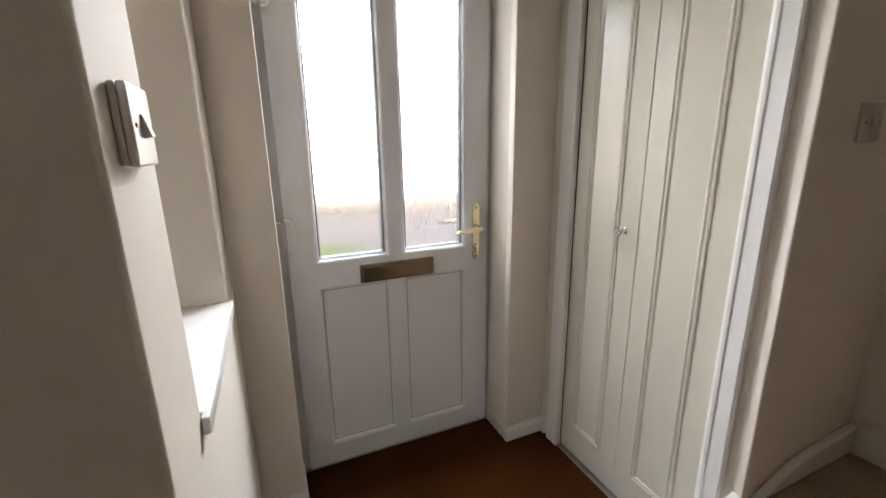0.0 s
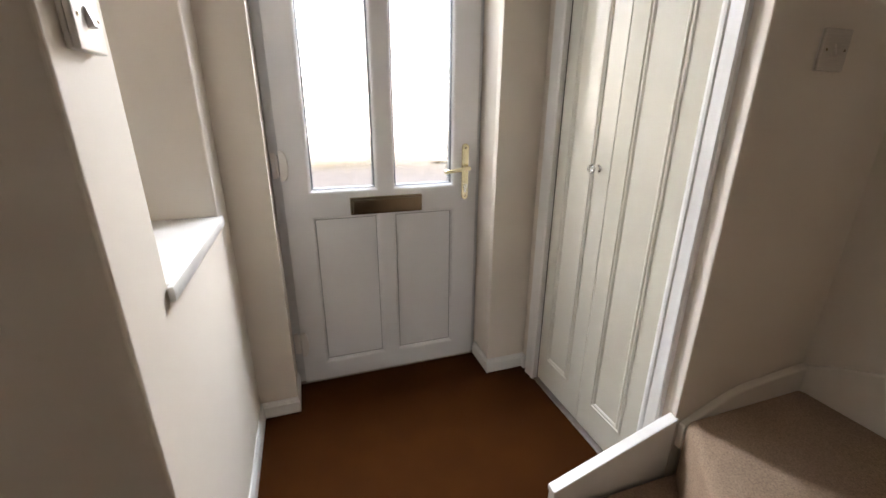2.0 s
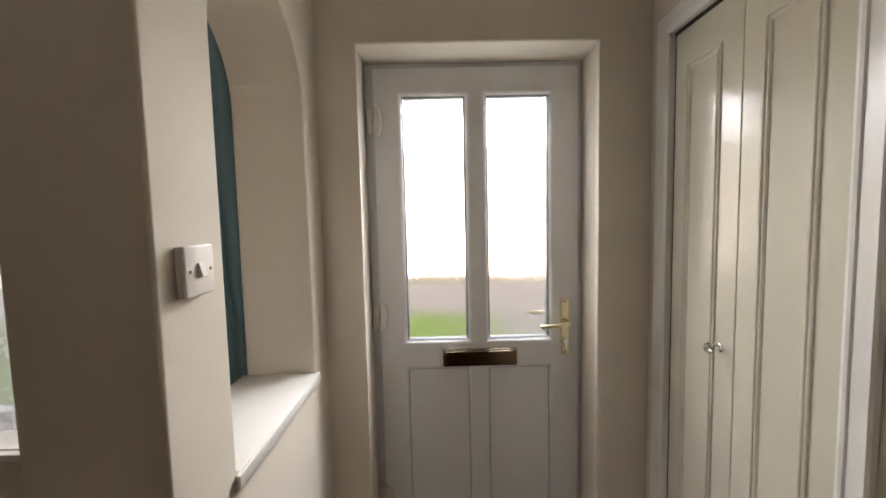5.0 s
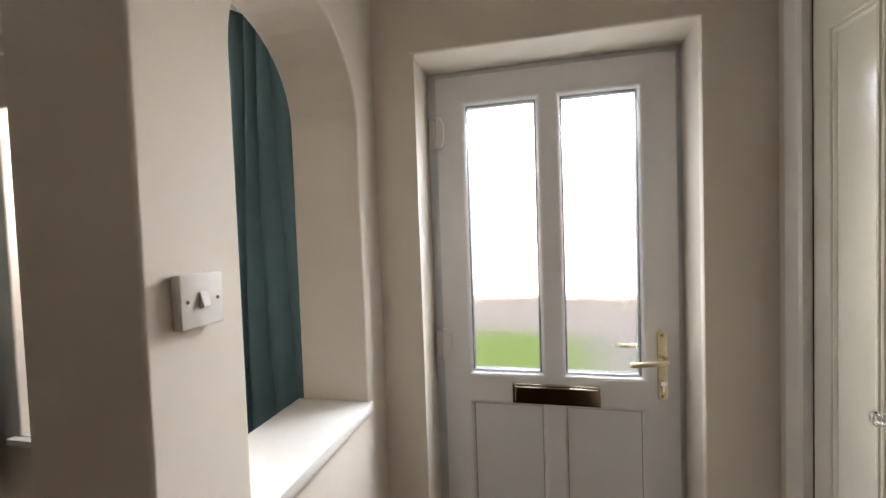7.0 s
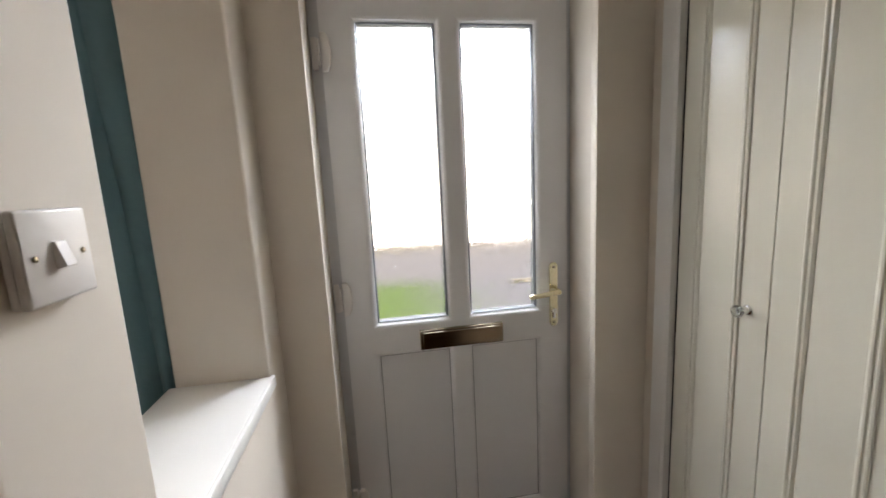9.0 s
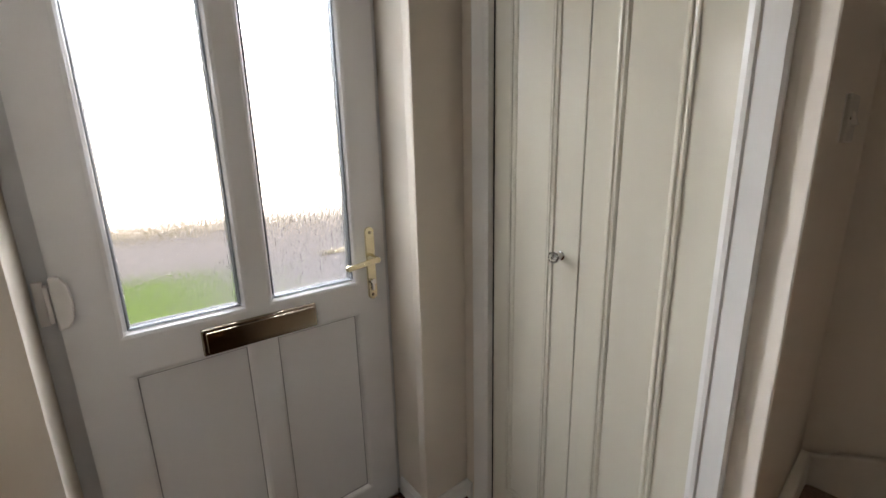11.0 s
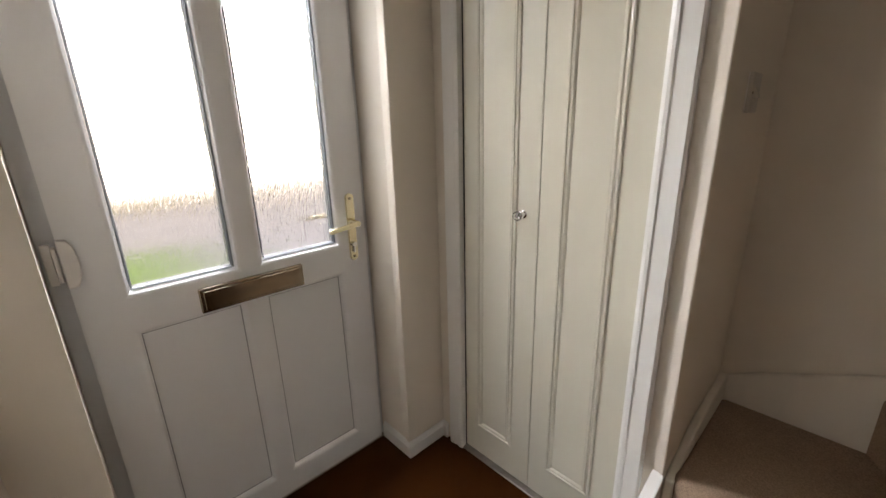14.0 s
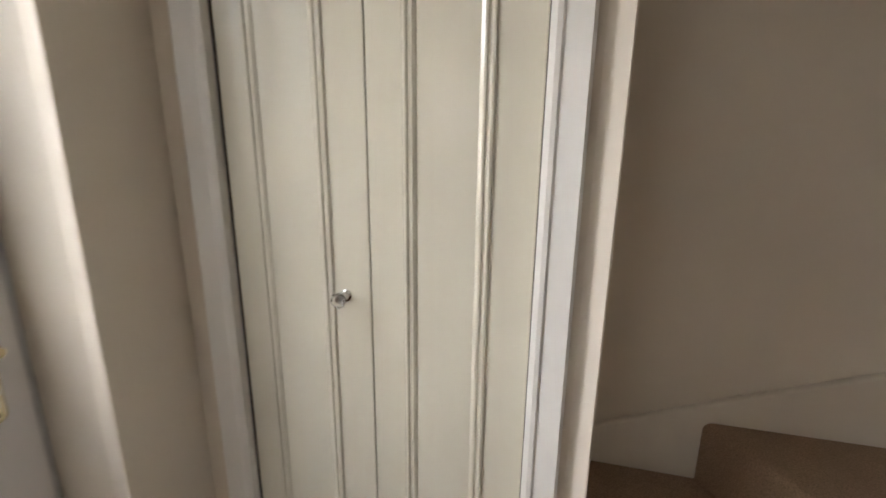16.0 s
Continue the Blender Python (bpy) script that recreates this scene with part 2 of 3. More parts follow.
def lathe(profile, centre, direction, n=20):
    """A turned piece: (distance along the direction, radius)."""
    b = bmesh.new()
    q = Vector(direction).normalized().to_track_quat("Z", "Y")
    rows = []
    for d, r in profile:
        rows.append([b.verts.new(Vector(centre) + q @ Vector((r * math.cos(2 * math.pi * k / n), r * math.sin(2 * math.pi * k / n), d)))
                     for k in range(n)])
    for i in range(len(rows) - 1):
        for k in range(n):
            b.faces.new((rows[i][k], rows[i][(k + 1) % n], rows[i + 1][(k + 1) % n], rows[i + 1][k]))
    b.faces.new(rows[0])
    b.faces.new(rows[-1])
    return b


def tube(points, radius, n=12):
    """A rounded bar along a line of points."""
    b = bmesh.new()
    rows = []
    for i, p in enumerate(points):
        p = Vector(p)
        d = Vector(points[min(i + 1, len(points) - 1)]) - Vector(points[max(i - 1, 0)])
        q = d.normalized().to_track_quat("Z", "Y")
        r = radius[i] if isinstance(radius, (list, tuple)) else radius
        rows.append([b.verts.new(p + q @ Vector((r * math.cos(2 * math.pi * k / n), r * math.sin(2 * math.pi * k / n), 0))) for k in range(n)])
    for i in range(len(rows) - 1):
        for k in range(n):
            b.faces.new((rows[i][k], rows[i][(k + 1) % n], rows[i + 1][(k + 1) % n], rows[i + 1][k]))
    b.faces.new(rows[0])
    b.faces.new(rows[-1])
    return b


def setting(name, bm, mat, label, smooth=False):
    return tagged(finish(bm, name, mat, smooth), label, name.split("_")[0], kind="structure")


# ---------------------------------------------------------------- plan
FACE = -0.178          # room side of the front wall
STUB, STUB_BACK, STUB_END = -0.180, -0.415, -1.082
CUP = 1.047            # hall side of the cupboard wall
NIB = -1.050           # stair side of the cupboard
STAIR_X = 1.540
HIGH = 2.40
ROOM = (-4.2, 1.66, -4.6)

setting("floor", box(ROOM[0] - 0.1, ROOM[1], ROOM[2] - 0.1, 0.10, -0.12, 0.0), RUST, "rust brown short pile fitted carpet")
setting("ceiling", box(ROOM[0] - 0.1, ROOM[1] + 0.1, ROOM[2] - 0.1, 0.125, HIGH, HIGH + 0.15), CEIL, "plain off-white painted ceiling")
WIN = (-1.98, -0.74, 0.585, 2.08)
DOOR = (-0.038, 0.858, -0.05, 2.065)
setting("wall_front", slab((ROOM[0], ROOM[1]), (-0.05, HIGH), [WIN, DOOR], FACE, 0.12, "y", 0.010, segs=4), PAINT,
        "magnolia painted plaster wall round the front door")
setting("wall_west", box(ROOM[0] - 0.1, ROOM[0], ROOM[2], 0.12, 0, HIGH), PAINT, "plain magnolia painted wall")
setting("wall_back", box(ROOM[0] - 0.1, ROOM[1] + 0.1, ROOM[2] - 0.1, ROOM[2], 0, HIGH), PAINT, "plain magnolia painted wall")
setting("wall_stairs", box(STAIR_X, ROOM[1], ROOM[2], FACE - 0.002, 0, HIGH), PAINT, "magnolia painted wall beside the stairs")

# wall round the cupboard
CUP_OPEN = (-0.932, -0.300, -0.01, 2.032)
setting("wall_cupboard", slab((NIB, FACE - 0.001), (-0.01, HIGH), [CUP_OPEN], CUP, 1.14, "x"), PAINT,
        "magnolia painted wall round a built-in cupboard")
setting("wall_nib", box(1.140, STAIR_X, NIB, NIB + 0.09, 0, HIGH), PAINT, "magnolia painted wall at the foot of the stairs")
# unseen sheet closing the cupboard, coloured dark for the shade inside
setting("cupboard_back", box(1.42, 1.44, NIB + 0.09, FACE - 0.002, 0, HIGH), SHADE, "dark sheet standing in for the shade inside the cupboard")


def stub_wall():
    """The wall beside the hall with an arched opening."""
    y0, y1, sill, spring = -0.882, -0.333, 0.895, 1.805
    mid, r = (y0 + y1) / 2, (y1 - y0) / 2
    e0, e1 = STUB_END, FACE - 0.001
    inner = [(y0, sill), (y0, 1.3), (y0, spring)]
    outer = [(e0, 0), (e0, 1.3), (e0, spring)]
    n = 24
    for i in range(1, n):
        a = math.pi * (1 - i / n)
        inner.append((mid + r * math.cos(a), spring + r * math.sin(a)))
        t = i / n
        if t < 0.25:
            outer.append((e0, spring + (HIGH - spring) * t / 0.25))
        elif t <= 0.75:
            outer.append((e0 + (e1 - e0) * (t - 0.25) / 0.5, HIGH))
        else:
            outer.append((e1, HIGH + (spring - HIGH) * (t - 0.75) / 0.25))
    inner += [(y1, spring), (y1, 1.3), (y1, sill)]
    outer += [(e1, spring), (e1, 1.3), (e1, 0)]
    b = bmesh.new()
    loops = [[b.verts.new((x, *p)) for p in line] for x in (STUB, STUB_BACK) for line in (inner, outer)]
    fi, fo, bi, bo = loops
    m = len(fi)
    for k in range(m):
        l = (k + 1) % m
        b.faces.new((fi[k], fi[l], fo[l], fo[k]))
        b.faces.new((bi[k], bi[l], bo[l], bo[k]))
        b.faces.new((fi[k], fi[l], bi[l], bi[k]))
        b.faces.new((fo[k], fo[l], bo[l], bo[k]))
    bmesh.ops.recalc_face_normals(b, faces=b.faces)
    b.edges.ensure_lookup_table()
    ins = set(fi + bi)
    edges = []
    for e in b.edges:
        p, q = e.verts
        same_x = abs(p.co.x - q.co.x) < 1e-6
        if same_x and p in ins and q in ins and max(p.co.z, q.co.z) > sill + 0.01:
            edges.append(e)
        if same_x and abs(p.co.y - e0) < 1e-6 and abs(q.co.y - e0) < 1e-6:
            edges.append(e)
    bmesh.ops.bevel(b, geom=edges, offset=0.007, segments=4, affect="EDGES", profile=0.5)
    return b


setting("wall_arch", stub_wall(), PAINT, "magnolia plaster stub wall with an arched opening")
sill_b = box(STUB_BACK - 0.012, STUB + 0.006, -0.879, -0.336, 0.8955, 0.915, 0.004, 3)
box(STUB + 0.001, STUB + 0.014, -0.897, -0.322, 0.882, 0.9145, 0.004, 2, sill_b)
tagged(finish(sill_b, "sill", GLOSS, True), "white gloss painted sill board in the arched opening", "sill", kind="structure")



def angle_bead(outline, z0, z1):
    """Plaster swelling out to a crisp arris at a corner."""
    b = prism(outline, "z", z0, z1)
    return tagged(finish(b, "trim", PAINT, True), "painted plaster corner swelling out to its arris", "plaster corner", kind="structure")


angle_bead([(CUP + 0.001, NIB + 0.044), (CUP - 0.003, NIB + 0.026), (CUP - 0.008, NIB + 0.010), (CUP - 0.011, NIB + 0.002), (CUP - 0.010, NIB - 0.001),
            (CUP + 0.06, NIB - 0.001), (CUP + 0.06, NIB + 0.004), (CUP + 0.001, NIB + 0.004)], 0.40, HIGH - 0.001)
for side, face in ((1, 0.858), (-1, -0.038)):
    angle_bead([(face + side * 0.001, FACE + 0.052), (face - side * 0.002, FACE + 0.034), (face - side * 0.007, FACE + 0.010), (face - side * 0.008, FACE + 0.002),
                (face - side * 0.006, FACE - 0.002), (face + side * 0.03, FACE - 0.0015), (face + side * 0.03, FACE + 0.012), (face + side * 0.001, FACE + 0.014)], 0.073, 2.064)
# ---------------------------------------------------------------- skirtings
SKIRT = [(0.0015, 0.0), (0.014, 0.0), (0.014, 0.050), (0.011, 0.056), (0.010, 0.062), (0.005, 0.070), (0.0015, 0.070)]


def skirting(points, label):
    """A skirting board along a line on the floor, standing out to the left of its way."""
    b = bmesh.new()
    rows = []
    n = len(points)
    for i, p in enumerate(points):
        p = Vector((*p, 0))
        ds = []
        if i > 0:
            ds.append((p - Vector((*points[i - 1], 0))).normalized())
        if i < n - 1:
            ds.append((Vector((*points[i + 1], 0)) - p).normalized())
        ns = [Vector((-d.y, d.x, 0)) for d in ds]
        off = ns[0] if len(ns) == 1 else (ns[0] + ns[1]) / (1 + ns[0].dot(ns[1]))
        rows.append([b.verts.new(p + off * u + Vector((0, 0, z + 0.002))) for u, z in SKIRT])
    k = len(SKIRT)
    for i in range(n - 1):
        for j in range(k):
            b.faces.new((rows[i][j], rows[i][(j + 1) % k], rows[i + 1][(j + 1) % k], rows[i + 1][j]))
    b.faces.new(rows[0])
    b.faces.new(rows[-1])
    return tagged(finish(b, "baseboard", GLOSS), label, "skirting", kind="structure")


skirting([(-0.038, -0.004), (-0.038, FACE), (STUB, FACE), (STUB, STUB_END), (STUB_BACK, STUB_END), (STUB_BACK, FACE), (ROOM[0], FACE)],
         "white gloss skirting board round the stub wall")
skirting([(CUP, -0.214), (CUP, FACE), (0.858, FACE), (0.858, -0.004)], "white gloss skirting board beside the front door")


# ---------------------------------------------------------------- front door
def front_door():
    frame_y = 0.015
    fr = slab((-0.036, 0.856), (0.0, 2.063), [(0.010, 0.826, 0.002, 2.03)], frame_y, 0.085, "y", 0.004, segs=2)
    door = empty("door_1", (0.42, 0, 0), "white plastic front door with two obscured glass panes", "door", kind="structure")
    # frame takes the greyed plastic, so its shade is painted in
    part("door_frame", fr, SHADED_UPVC, door, "white plastic door frame, greyed for the shade it stands in")
    panes = [(0.112, 0.371, 0.915, 1.930), (0.458, 0.716, 0.915, 1.930)]
    panels = [(0.112, 0.371, 0.108, 0.788), (0.458, 0.716, 0.108, 0.788)]
    leaf = slab((0.0, 0.836), (0.006, 2.040), panes + panels, 0.0, 0.062, "y", 0.016, segs=3)
    part("leaf", leaf, UPVC, door)
    for u0, u1, w0, w1 in panels:
        part("panel", box(u0 - 0.004, u1 + 0.004, 0.016, 0.046, w0 - 0.004, w1 + 0.004), UPVC, door)
        # added ring: shade between bead and panel drawn as a grey line
        part("panel_gap_shade", ring(u0 - 0.002, u1 + 0.002, w0 - 0.002, w1 + 0.002, [(0, 0.0015), (0.0045, 0.0015), (0.0046, 0)], "y", 0.016, -1), PANEL_GAP, door, "thin grey ring painting the shaded gap round a panel")
    for u0, u1, w0, w1 in panes:
        g = part("pane", box(u0 - 0.004, u1 + 0.004, 0.024, 0.030, w0 - 0.004, w1 + 0.004), OBSCURE, door, "rain-patterned obscured glass")
        g.visible_shadow = False
        part("gasket", ring(u0 + 0.0005, u1 - 0.0005, w0 + 0.0005, w1 - 0.0005, [(0, 0.015), (0.004, 0.011), (0.0065, 0)], "y", 0.0235, -1), RUBBER, door, "dark rubber glazing gasket")
        # outer gasket made leaf-deep, added to cover edges the sky lamp whitens
        part("outer_gasket", ring(u0 + 0.0005, u1 - 0.0005, w0 + 0.0005, w1 - 0.0005, [(0, 0.030), (0.004, 0.020), (0.007, 0)], "y", 0.0305, 1), RUBBER, door, "dark rubber glazing gasket")
    # letter plate
    lp = part("letter_plate", box(0.260, 0.574, -0.013, 0.000, 0.803, 0.878, 0.003), BRONZE, door, "antique brass letter plate")
    part("flap", box(0.270, 0.564, -0.018, -0.0132, 0.812, 0.869, 0.002), BRONZE, lp)
    # lever handle on a long plate
    cx = 0.779
    out = []
    for k in range(24):
        a = 2 * math.pi * k / 24
        out.append((cx + 0.0165 * math.cos(a), (1.073 if math.sin(a) >= 0 else 0.856) + 0.0165 * math.sin(a)))
    pl = part("handle_plate", prism(out, "y", -0.009, 0.0, 0.002), BRASS, door, "pale brass lever handle plate")
    part("boss", lathe([(0, 0.015), (0.012, 0.014), (0.020, 0.011), (0.046, 0.010)], (cx, -0.009, 0.985), (0, -1, 0)), BRASS, pl, smooth=True)
    pts = [(cx + 0.004, -0.048, 0.987), (cx - 0.012, -0.054, 0.985), (cx - 0.05, -0.056, 0.981), (cx - 0.085, -0.056, 0.977), (cx - 0.108, -0.055, 0.975), (cx - 0.114, -0.053, 0.975)]
    part("lever", tube(pts, [0.009, 0.0105, 0.0095, 0.009, 0.010, 0.006]), BRASS, pl, smooth=True)
    part("key_cylinder", lathe([(0, 0.010), (0.008, 0.010), (0.010, 0.008)], (cx, -0.009, 0.902), (0, -1, 0)), CHROME, pl, smooth=True)
    part("cylinder_foot", box(cx - 0.005, cx + 0.005, -0.017, -0.009, 0.872, 0.895, 0.002), CHROME, pl)
    for z in (1.071, 0.856):
        part("screw", lathe([(0, 0.0055), (0.002, 0.0050), (0.003, 0.002)], (cx, -0.009, z), (0, -1, 0), 12), BRONZE, pl)
    # outside handle, seen through the glass
    part("outer_lever", tube([(0.772, 0.066, 1.000), (0.772, 0.108, 1.000), (0.765, 0.114, 1.000), (0.700, 0.114, 0.998), (0.662, 0.112, 0.997)], 0.009), BRONZE, door, smooth=True)
    # flag hinges
    for z in (1.832, 1.020, 0.216):
        hg = part("hinge", box(-0.012, -0.003, -0.016, 0.015, z - 0.042, z + 0.042, 0.003), PLASTIC, door, "white plastic covered hinge")
        out = [(-0.001, z - 0.06), (0.018, z - 0.058), (0.028, z - 0.040), (0.032, z), (0.028, z + 0.040), (0.018, z + 0.058), (-0.001, z + 0.06)]
        part("hinge_flag", prism(out, "y", -0.020, 0.0, 0.004), PLASTIC, hg)
        part("hinge_plate", box(-0.030, -0.0125, 0.001, 0.015, z - 0.05, z + 0.05, 0.002), PLASTIC, hg)
    return door


front_door()
tagged(finish(box(-0.036, 0.856, -0.002, 0.11, -0.002, 0.004), "threshold", ALU), "dull aluminium door threshold strip", "threshold", kind="structure")

# ---------------------------------------------------------------- cupboard doors and architrave
MOULD = [(0, 0), (0.002, 0.004), (0.006, 0.005), (0.009, 0.004), (0.011, 0.001), (0.014, 0.001), (0.016, 0.004), (0.020, 0.0045), (0.026, 0.0015), (0.027, 0)]


def bifold(y0, y1, p0, p1):
    d = empty("cupboard_door", (1.07, (y0 + y1) / 2, 0), "cream painted folding cupboard door with beaded panel", "cupboard door", "folding cupboard doors")
    part("leaf", box(1.057, 1.090, y0, y1, 0.018, 2.018, 0.002, 2), CREAM, d)
    part("panel_moulding", ring(p0, p1, 0.146, 1.908, MOULD, "x", 1.0572, -1), CREAM, d)
    return d


first = bifold(-0.6140, -0.3095, -0.536, -0.370)
second = bifold(-0.9275, -0.6165, -0.848, -0.684)
knob = empty("door_knob", (1.057, -0.560, 1.043), "faceted clear crystal knob on chrome rose", "knob")
part("rose", lathe([(0, 0.013), (0.003, 0.013), (0.006, 0.009), (0.018, 0.006), (0.021, 0.010), (0.024, 0.010), (0.030, 0.006)], (1.0575, -0.560, 1.043), (-1, 0, 0)), CHROME, knob, smooth=True)
part("crystal", lathe([(0, 0.009), (0.006, 0.0150), (0.013, 0.0165), (0.020, 0.0120), (0.0235, 0.006)], (1.0355, -0.560, 1.043), (-1, 0, 0), 8), CRYSTAL, knob, "faceted clear glass")
setting("cupboard_threshold", box(1.040, 1.085, -0.930, -0.302, 0.001, 0.008, 0.002), ALU, "worn aluminium strip under the cupboard doors")
# added dark strip: shade of the deep gap beside the leaf, as colour
tagged(finish(box(1.0585, 1.138, -0.3058, -0.3025, 0.01, 2.018), "jamb", SHADE), "dark strip painting the shaded gap beside the cupboard doors", "jamb", kind="structure")
# dark filler over the leaves: the top gap's shade put in as colour
tagged(finish(box(1.056, 1.10, -0.930, -0.302, 2.0185, 2.031), "top_gap_strip", SHADE), "dark strip painting the shaded gap above the folding cupboard doors", "track", kind="structure")

ARCH = [(0, 0), (0, 0.010), (0.010, 0.014), (0.018, 0.014), (0.022, 0.011), (0.050, 0.015), (0.062, 0.017), (0.068, 0.013), (0.068, 0)]


def architrave():
    """Mitred trim round three sides of the cupboard."""
    b = bmesh.new()
    y0, y1, z1 = -0.929, -0.303, 2.029
    rows = []
    for u, h in ARCH:
        x = CUP - 0.001 - h
        rows.append([b.verts.new((x, y, z)) for y, z in ((y1 + u, 0.002), (y1 + u, z1 + u), (y0 - u, z1 + u), (y0 - u, 0.002))])
    for i in range(len(rows) - 1):
        for k in range(3):
            b.faces.new((rows[i][k], rows[i][k + 1], rows[i + 1][k + 1], rows[i + 1][k]))
    box(CUP - 0.001, 1.10, y1, y1 + 0.002, 0, z1 + 0.002, 0, 2, b)
    return b


tagged(finish(architrave(), "trim", GLOSS), "white gloss moulded architrave round the cupboard", "architrave", kind="structure")

# ---------------------------------------------------------------- stairs
PIVOT = (0.75, -1.50)


def step(name, outline, top, nose_edges=()):
    b = prism(outline, "z", 0.0, top, 0.026, 5)
    return part(name, b, TAUPE, stairs, smooth=True)


stairs = empty("stairs", (1.1, -1.6, 0), "winding stairs covered in taupe fitted carpet", "stairs", kind="structure")
step("tread", [(0.665, -1.056), (0.742, -1.520), (0.80, -1.520), (1.120, -1.066), (1.120, -1.056)], 0.202)
step("tread", [(1.060, -1.064), (0.752, -1.488), (0.752, -1.860), (1.524, -1.450), (1.524, -1.064)], 0.405)
step("tread", [(0.752, -1.800), (1.524, -1.412), (1.524, -2.050), (0.752, -1.900)], 0.594)
step("tread", [(0.752, -1.870), (1.524, -2.030), (1.524, -2.300), (0.752, -2.300)], 0.784)
for k in range(2):
    step("tread", [(0.752, -2.285 - 0.235 * k), (1.524, -2.285 - 0.235 * k), (1.524, -2.54 - 0.235 * k), (0.752, -2.54 - 0.235 * k)], 0.978 + 0.194 * k)

string_b = prism([(0.652, 0.0), (1.046, 0.0), (1.046, 0.378), (0.652, 0.242)], "y", -1.049, -1.020, 0.002)
tagged(finish(string_b, "stair_string", GLOSS), "white gloss stair string at the foot of the stairs", "stair string", kind="structure")
cap_b = prism([(0.646, 0.2425), (1.046, 0.3805), (1.046, 0.397), (0.646, 0.260)], "y", -1.054, -1.021, 0.003)
tagged(finish(cap_b, "string_cap", GLOSS), "white gloss capping on the stair string", "trim", kind="structure")
skirt_b = prism([(1.048, 0.30), (1.536, 0.30), (1.536, 0.486), (1.40, 0.478), (1.27, 0.466), (1.22, 0.456), (1.16, 0.434), (1.048, 0.384)], "y", NIB - 0.026, NIB - 0.001, 0.006, 3)
tagged(finish(skirt_b, "stair_skirting", SATIN), "painted skirting board climbing beside the stairs", "skirting", kind="structure")
wall_string = prism([(-1.064, 0.30), (-1.064, 0.482), (-1.15, 0.530), (-1.43, 0.645), (-2.40, 1.02), (-2.76, 1.28), (-2.76, 0.30)], "x", 1.514, 1.539, 0.007, 3)
tagged(finish(wall_string, "wall_string", SATIN), "painted wall string along the stairs", "stair string", kind="structure")


# ---------------------------------------------------------------- switches
def switch_on_wall(m, deep, label, plate):
    """A switch built facing -y about its centre, set at a pose."""
    sw = empty("light_switch", (0, 0, 0), label, "light switch")
    part("back_box", box(-0.043, 0.043, -deep + 0.009, 0, -0.043, 0.043, 0.003), PLASTIC, sw)
    part("face_plate", box(-0.0435, 0.0435, -deep, -deep + 0.0088, -0.0435, 0.0435, 0.003, 3), plate, sw, smooth=True)
    rocker = prism([(-deep - 0.001, -0.013), (-deep - 0.009, -0.011), (-deep - 0.002, 0.013), (-deep + 0.002, 0.013), (-deep + 0.002, -0.013)], "x", -0.0075, 0.0075, 0.001)
    part("rocker", rocker, plate, sw)
    for x in (-0.030, 0.030):
        part("screw", lathe([(0, 0.0031), (0.0010, 0.0029), (0.0014, 0.0016)], (x, -deep - 0.0002, 0), (0, -1, 0), 12), BRONZE, sw)
    sw.matrix_world = m
    return sw


switch_on_wall(pose(STUB + 0.0005, -0.993, 1.354, 0, 0, 90), 0.017, "white plastic rocker light switch on a surface box", PLASTIC)
switch_on_wall(pose(1.243, NIB - 0.0005, 1.366, 0, 0, 0), 0.0095, "brushed metal light switch on the wall above the stairs", STEEL)


# ---------------------------------------------------------------- living room window
def living_window():
    w = empty("window_1", (-1.36, 0, WIN[2]), "white plastic window with clear glass panes", "window", kind="structure")
    u0, u1, w0, w1 = WIN
    mid = (u0 + u1) / 2
    panes = [(u0 + 0.06, mid - 0.03, w0 + 0.06, w1 - 0.06), (mid + 0.03, u1 - 0.06, w0 + 0.06, w1 - 0.06)]
    part("window_frame", slab((u0 + 0.001, u1 - 0.001), (w0 + 0.001, w1 - 0.001), panes, 0.02, 0.085, "y", 0.010, segs=2), UPVC, w)
    for a, b, c, d in panes:
        g = part("pane", box(a - 0.003, b + 0.003, 0.045, 0.050, c - 0.003, d + 0.003), CLEAR, w)
        g.visible_shadow = False
    part("window_sill", box(u0 - 0.04, u1 + 0.04, FACE - 0.035, FACE - 0.001, w0 - 0.030, w0 - 0.002, 0.005, 3), GLOSS, w, "white gloss window sill")
    part("sill_board", box(u0 + 0.002, u1 - 0.002, FACE - 0.003, 0.019, w0 - 0.001, w0 + 0.004), GLOSS, w)
    return w


living_window()


def hanging(x0, x1, y, z0, z1, folds, depth, drift, thick):
    b = bmesh.new()
    n, rows = folds * 16, 14
    grid = []
    for j in range(rows + 1):
        t = j / rows
        line = []
        for i in range(n + 1):
            s = i / n
            ph = 2 * math.pi * folds * s + 0.5 * math.sin(3 * s + 2 * t)
            a = depth * (0.75 + 0.35 * math.sin(5.1 * s + 1.3)) * (0.65 + 0.35 * t)
            wave = 1 - 2 * abs(math.sin(ph / 2)) ** 0.8 if drift else math.sin(ph)
            line.append(b.verts.new((x0 + (x1 - x0) * s + drift * 0.02 * math.sin(4 * t + 6 * s), y + a * wave, z1 + (z0 - z1) * t)))
        grid.append(line)
    for j in range(rows):
        for i in range(n):
            b.faces.new((grid[j][i], grid[j][i + 1], grid[j + 1][i + 1], grid[j + 1][i]))
    if thick:
        bmesh.ops.recalc_face_normals(b, faces=b.faces)
        bmesh.ops.solidify(b, geom=list(b.faces), thickness=thick)
    return b


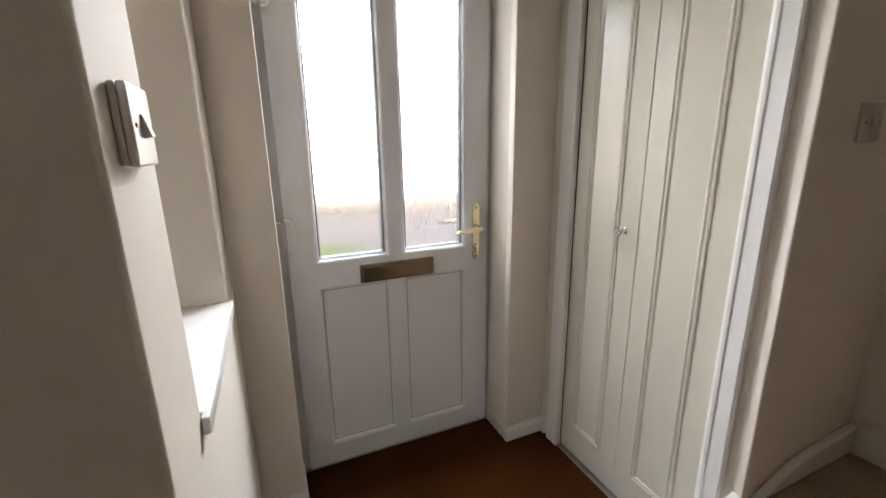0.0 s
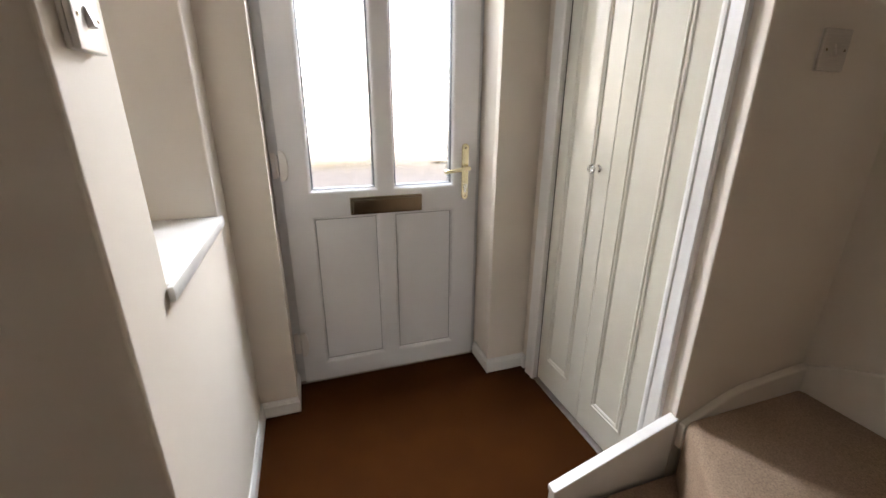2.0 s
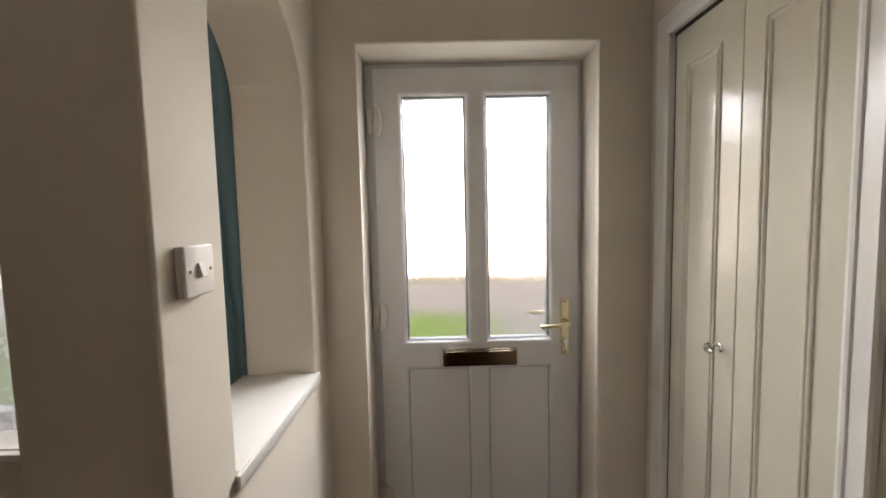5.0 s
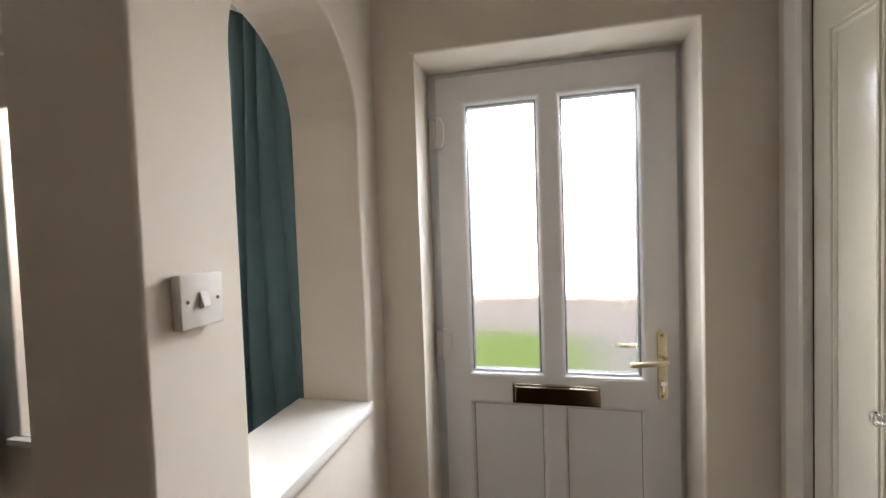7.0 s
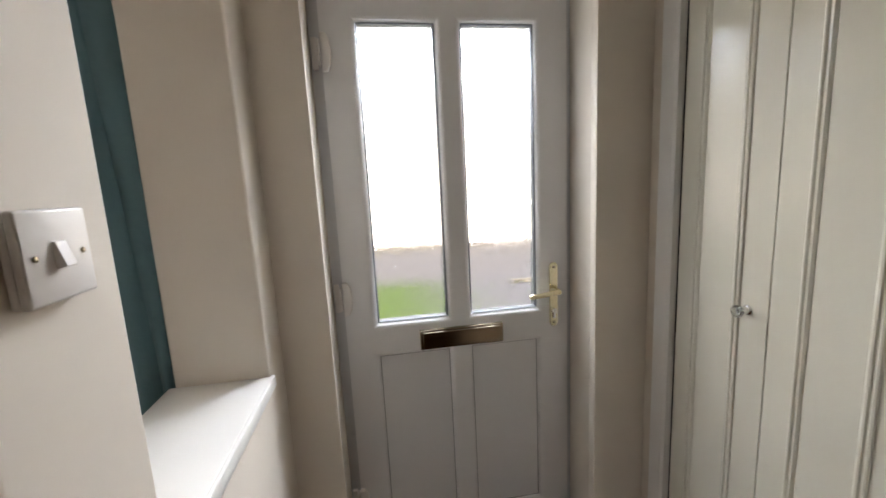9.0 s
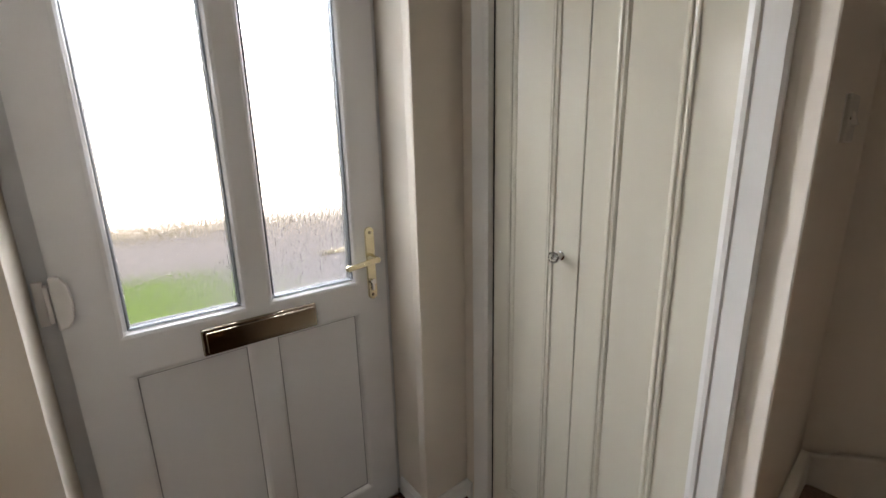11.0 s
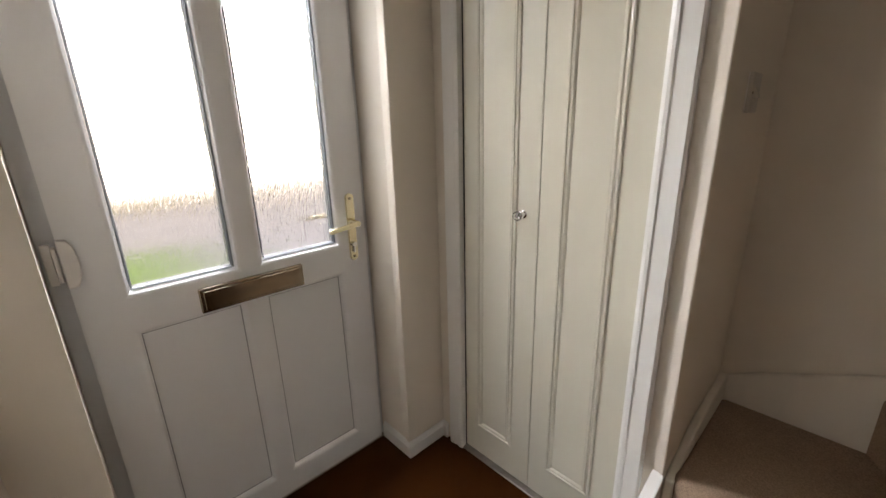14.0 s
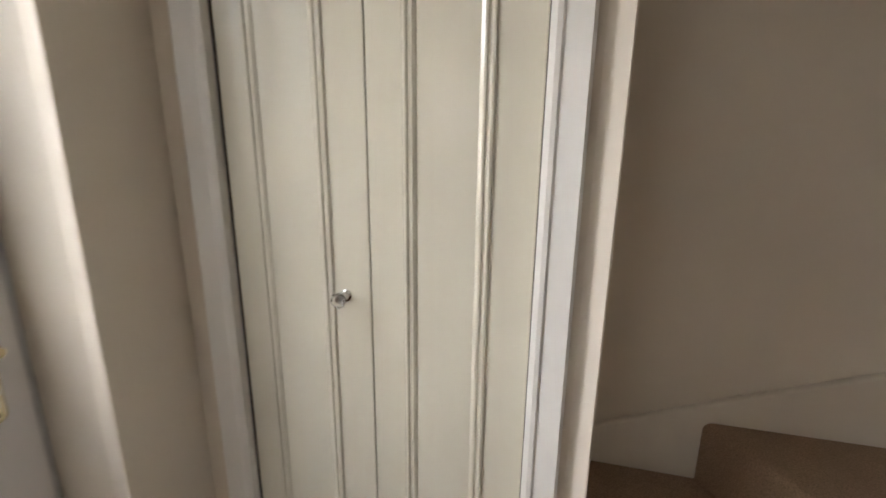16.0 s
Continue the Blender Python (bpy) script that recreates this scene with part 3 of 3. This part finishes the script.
for x0, x1 in ((-0.716, -0.445), (-2.36, -2.03)):
    tagged(finish(hanging(x0, x1, -0.262, 0.42, 2.255, 4, 0.050, 1, 0.003), "curtain", TEAL, True), "teal lined curtain hanging in deep folds", "curtain", "window curtains")
rail = empty("curtain_rail", (-1.4, -0.262, 2.275), "white curtain rail above the living room window", "curtain rail")
part("track", box(-2.40, -0.435, -0.272, -0.252, 2.262, 2.284, 0.003), PLASTIC, rail)
for x in (-2.2, -1.4, -0.6):
    part("bracket", box(x - 0.012, x + 0.012, -0.252, FACE - 0.001, 2.266, 2.280, 0.002), PLASTIC, rail)
tagged(finish(hanging(WIN[0] + 0.03, WIN[1] - 0.03, -0.055, WIN[2] + 0.012, WIN[3] - 0.03, 9, 0.010, 0, 0), "net_curtain", NET, True), "white lace net curtain inside the window", "net curtain")
tagged(finish(tube([(WIN[0] + 0.003, -0.055, 2.045), (WIN[1] - 0.003, -0.055, 2.045)], 0.004), "net_wire", PLASTIC), "thin white wire carrying the net curtain", "curtain wire")

# ---------------------------------------------------------------- outside
tagged(finish(box(-300, 300, 0.12, 600, -0.40, -0.16), "ground", LAWN), "short green front lawn", "lawn", kind="structure")
tagged(finish(box(1.12, 9.0, 0.125, 4.99, -0.158, -0.135, 0.004), "pavement", SLAB), "grey concrete garden path", "path", kind="structure")
tagged(finish(box(-80, 80, 5.0, 8.3, -0.159, -0.140), "road", TARMAC), "grey tarmac drive beyond the lawn", "road", kind="structure")

tagged(finish(box(-300, 300, 8.9, 500, -0.159, -0.130), "pavement_far", SHINGLE), "pale shingle ground across the drive", "gravel", kind="structure")
verge = bmesh.new()
rng = random.Random(4)
for i in range(9000):
    c = Vector((rng.uniform(-9, 9), 8.6 + rng.uniform(-0.3, 0.3), -0.16))
    h, a, w = rng.uniform(0.08, 0.22), rng.uniform(0, 3.1), rng.uniform(0.012, 0.03)
    d, tip = Vector((math.cos(a) * w, math.sin(a) * w, 0)), Vector((rng.uniform(-0.06, 0.06), rng.uniform(-0.06, 0.06), h))
    verge.faces.new([verge.verts.new(p) for p in (c - d, c + d, c + tip * 0.7 + d * 0.6, c + tip)])
tagged(finish(verge, "grass_verge", LEAF), "dry buff-coloured long grass beyond the drive", "grass", kind="stuff")
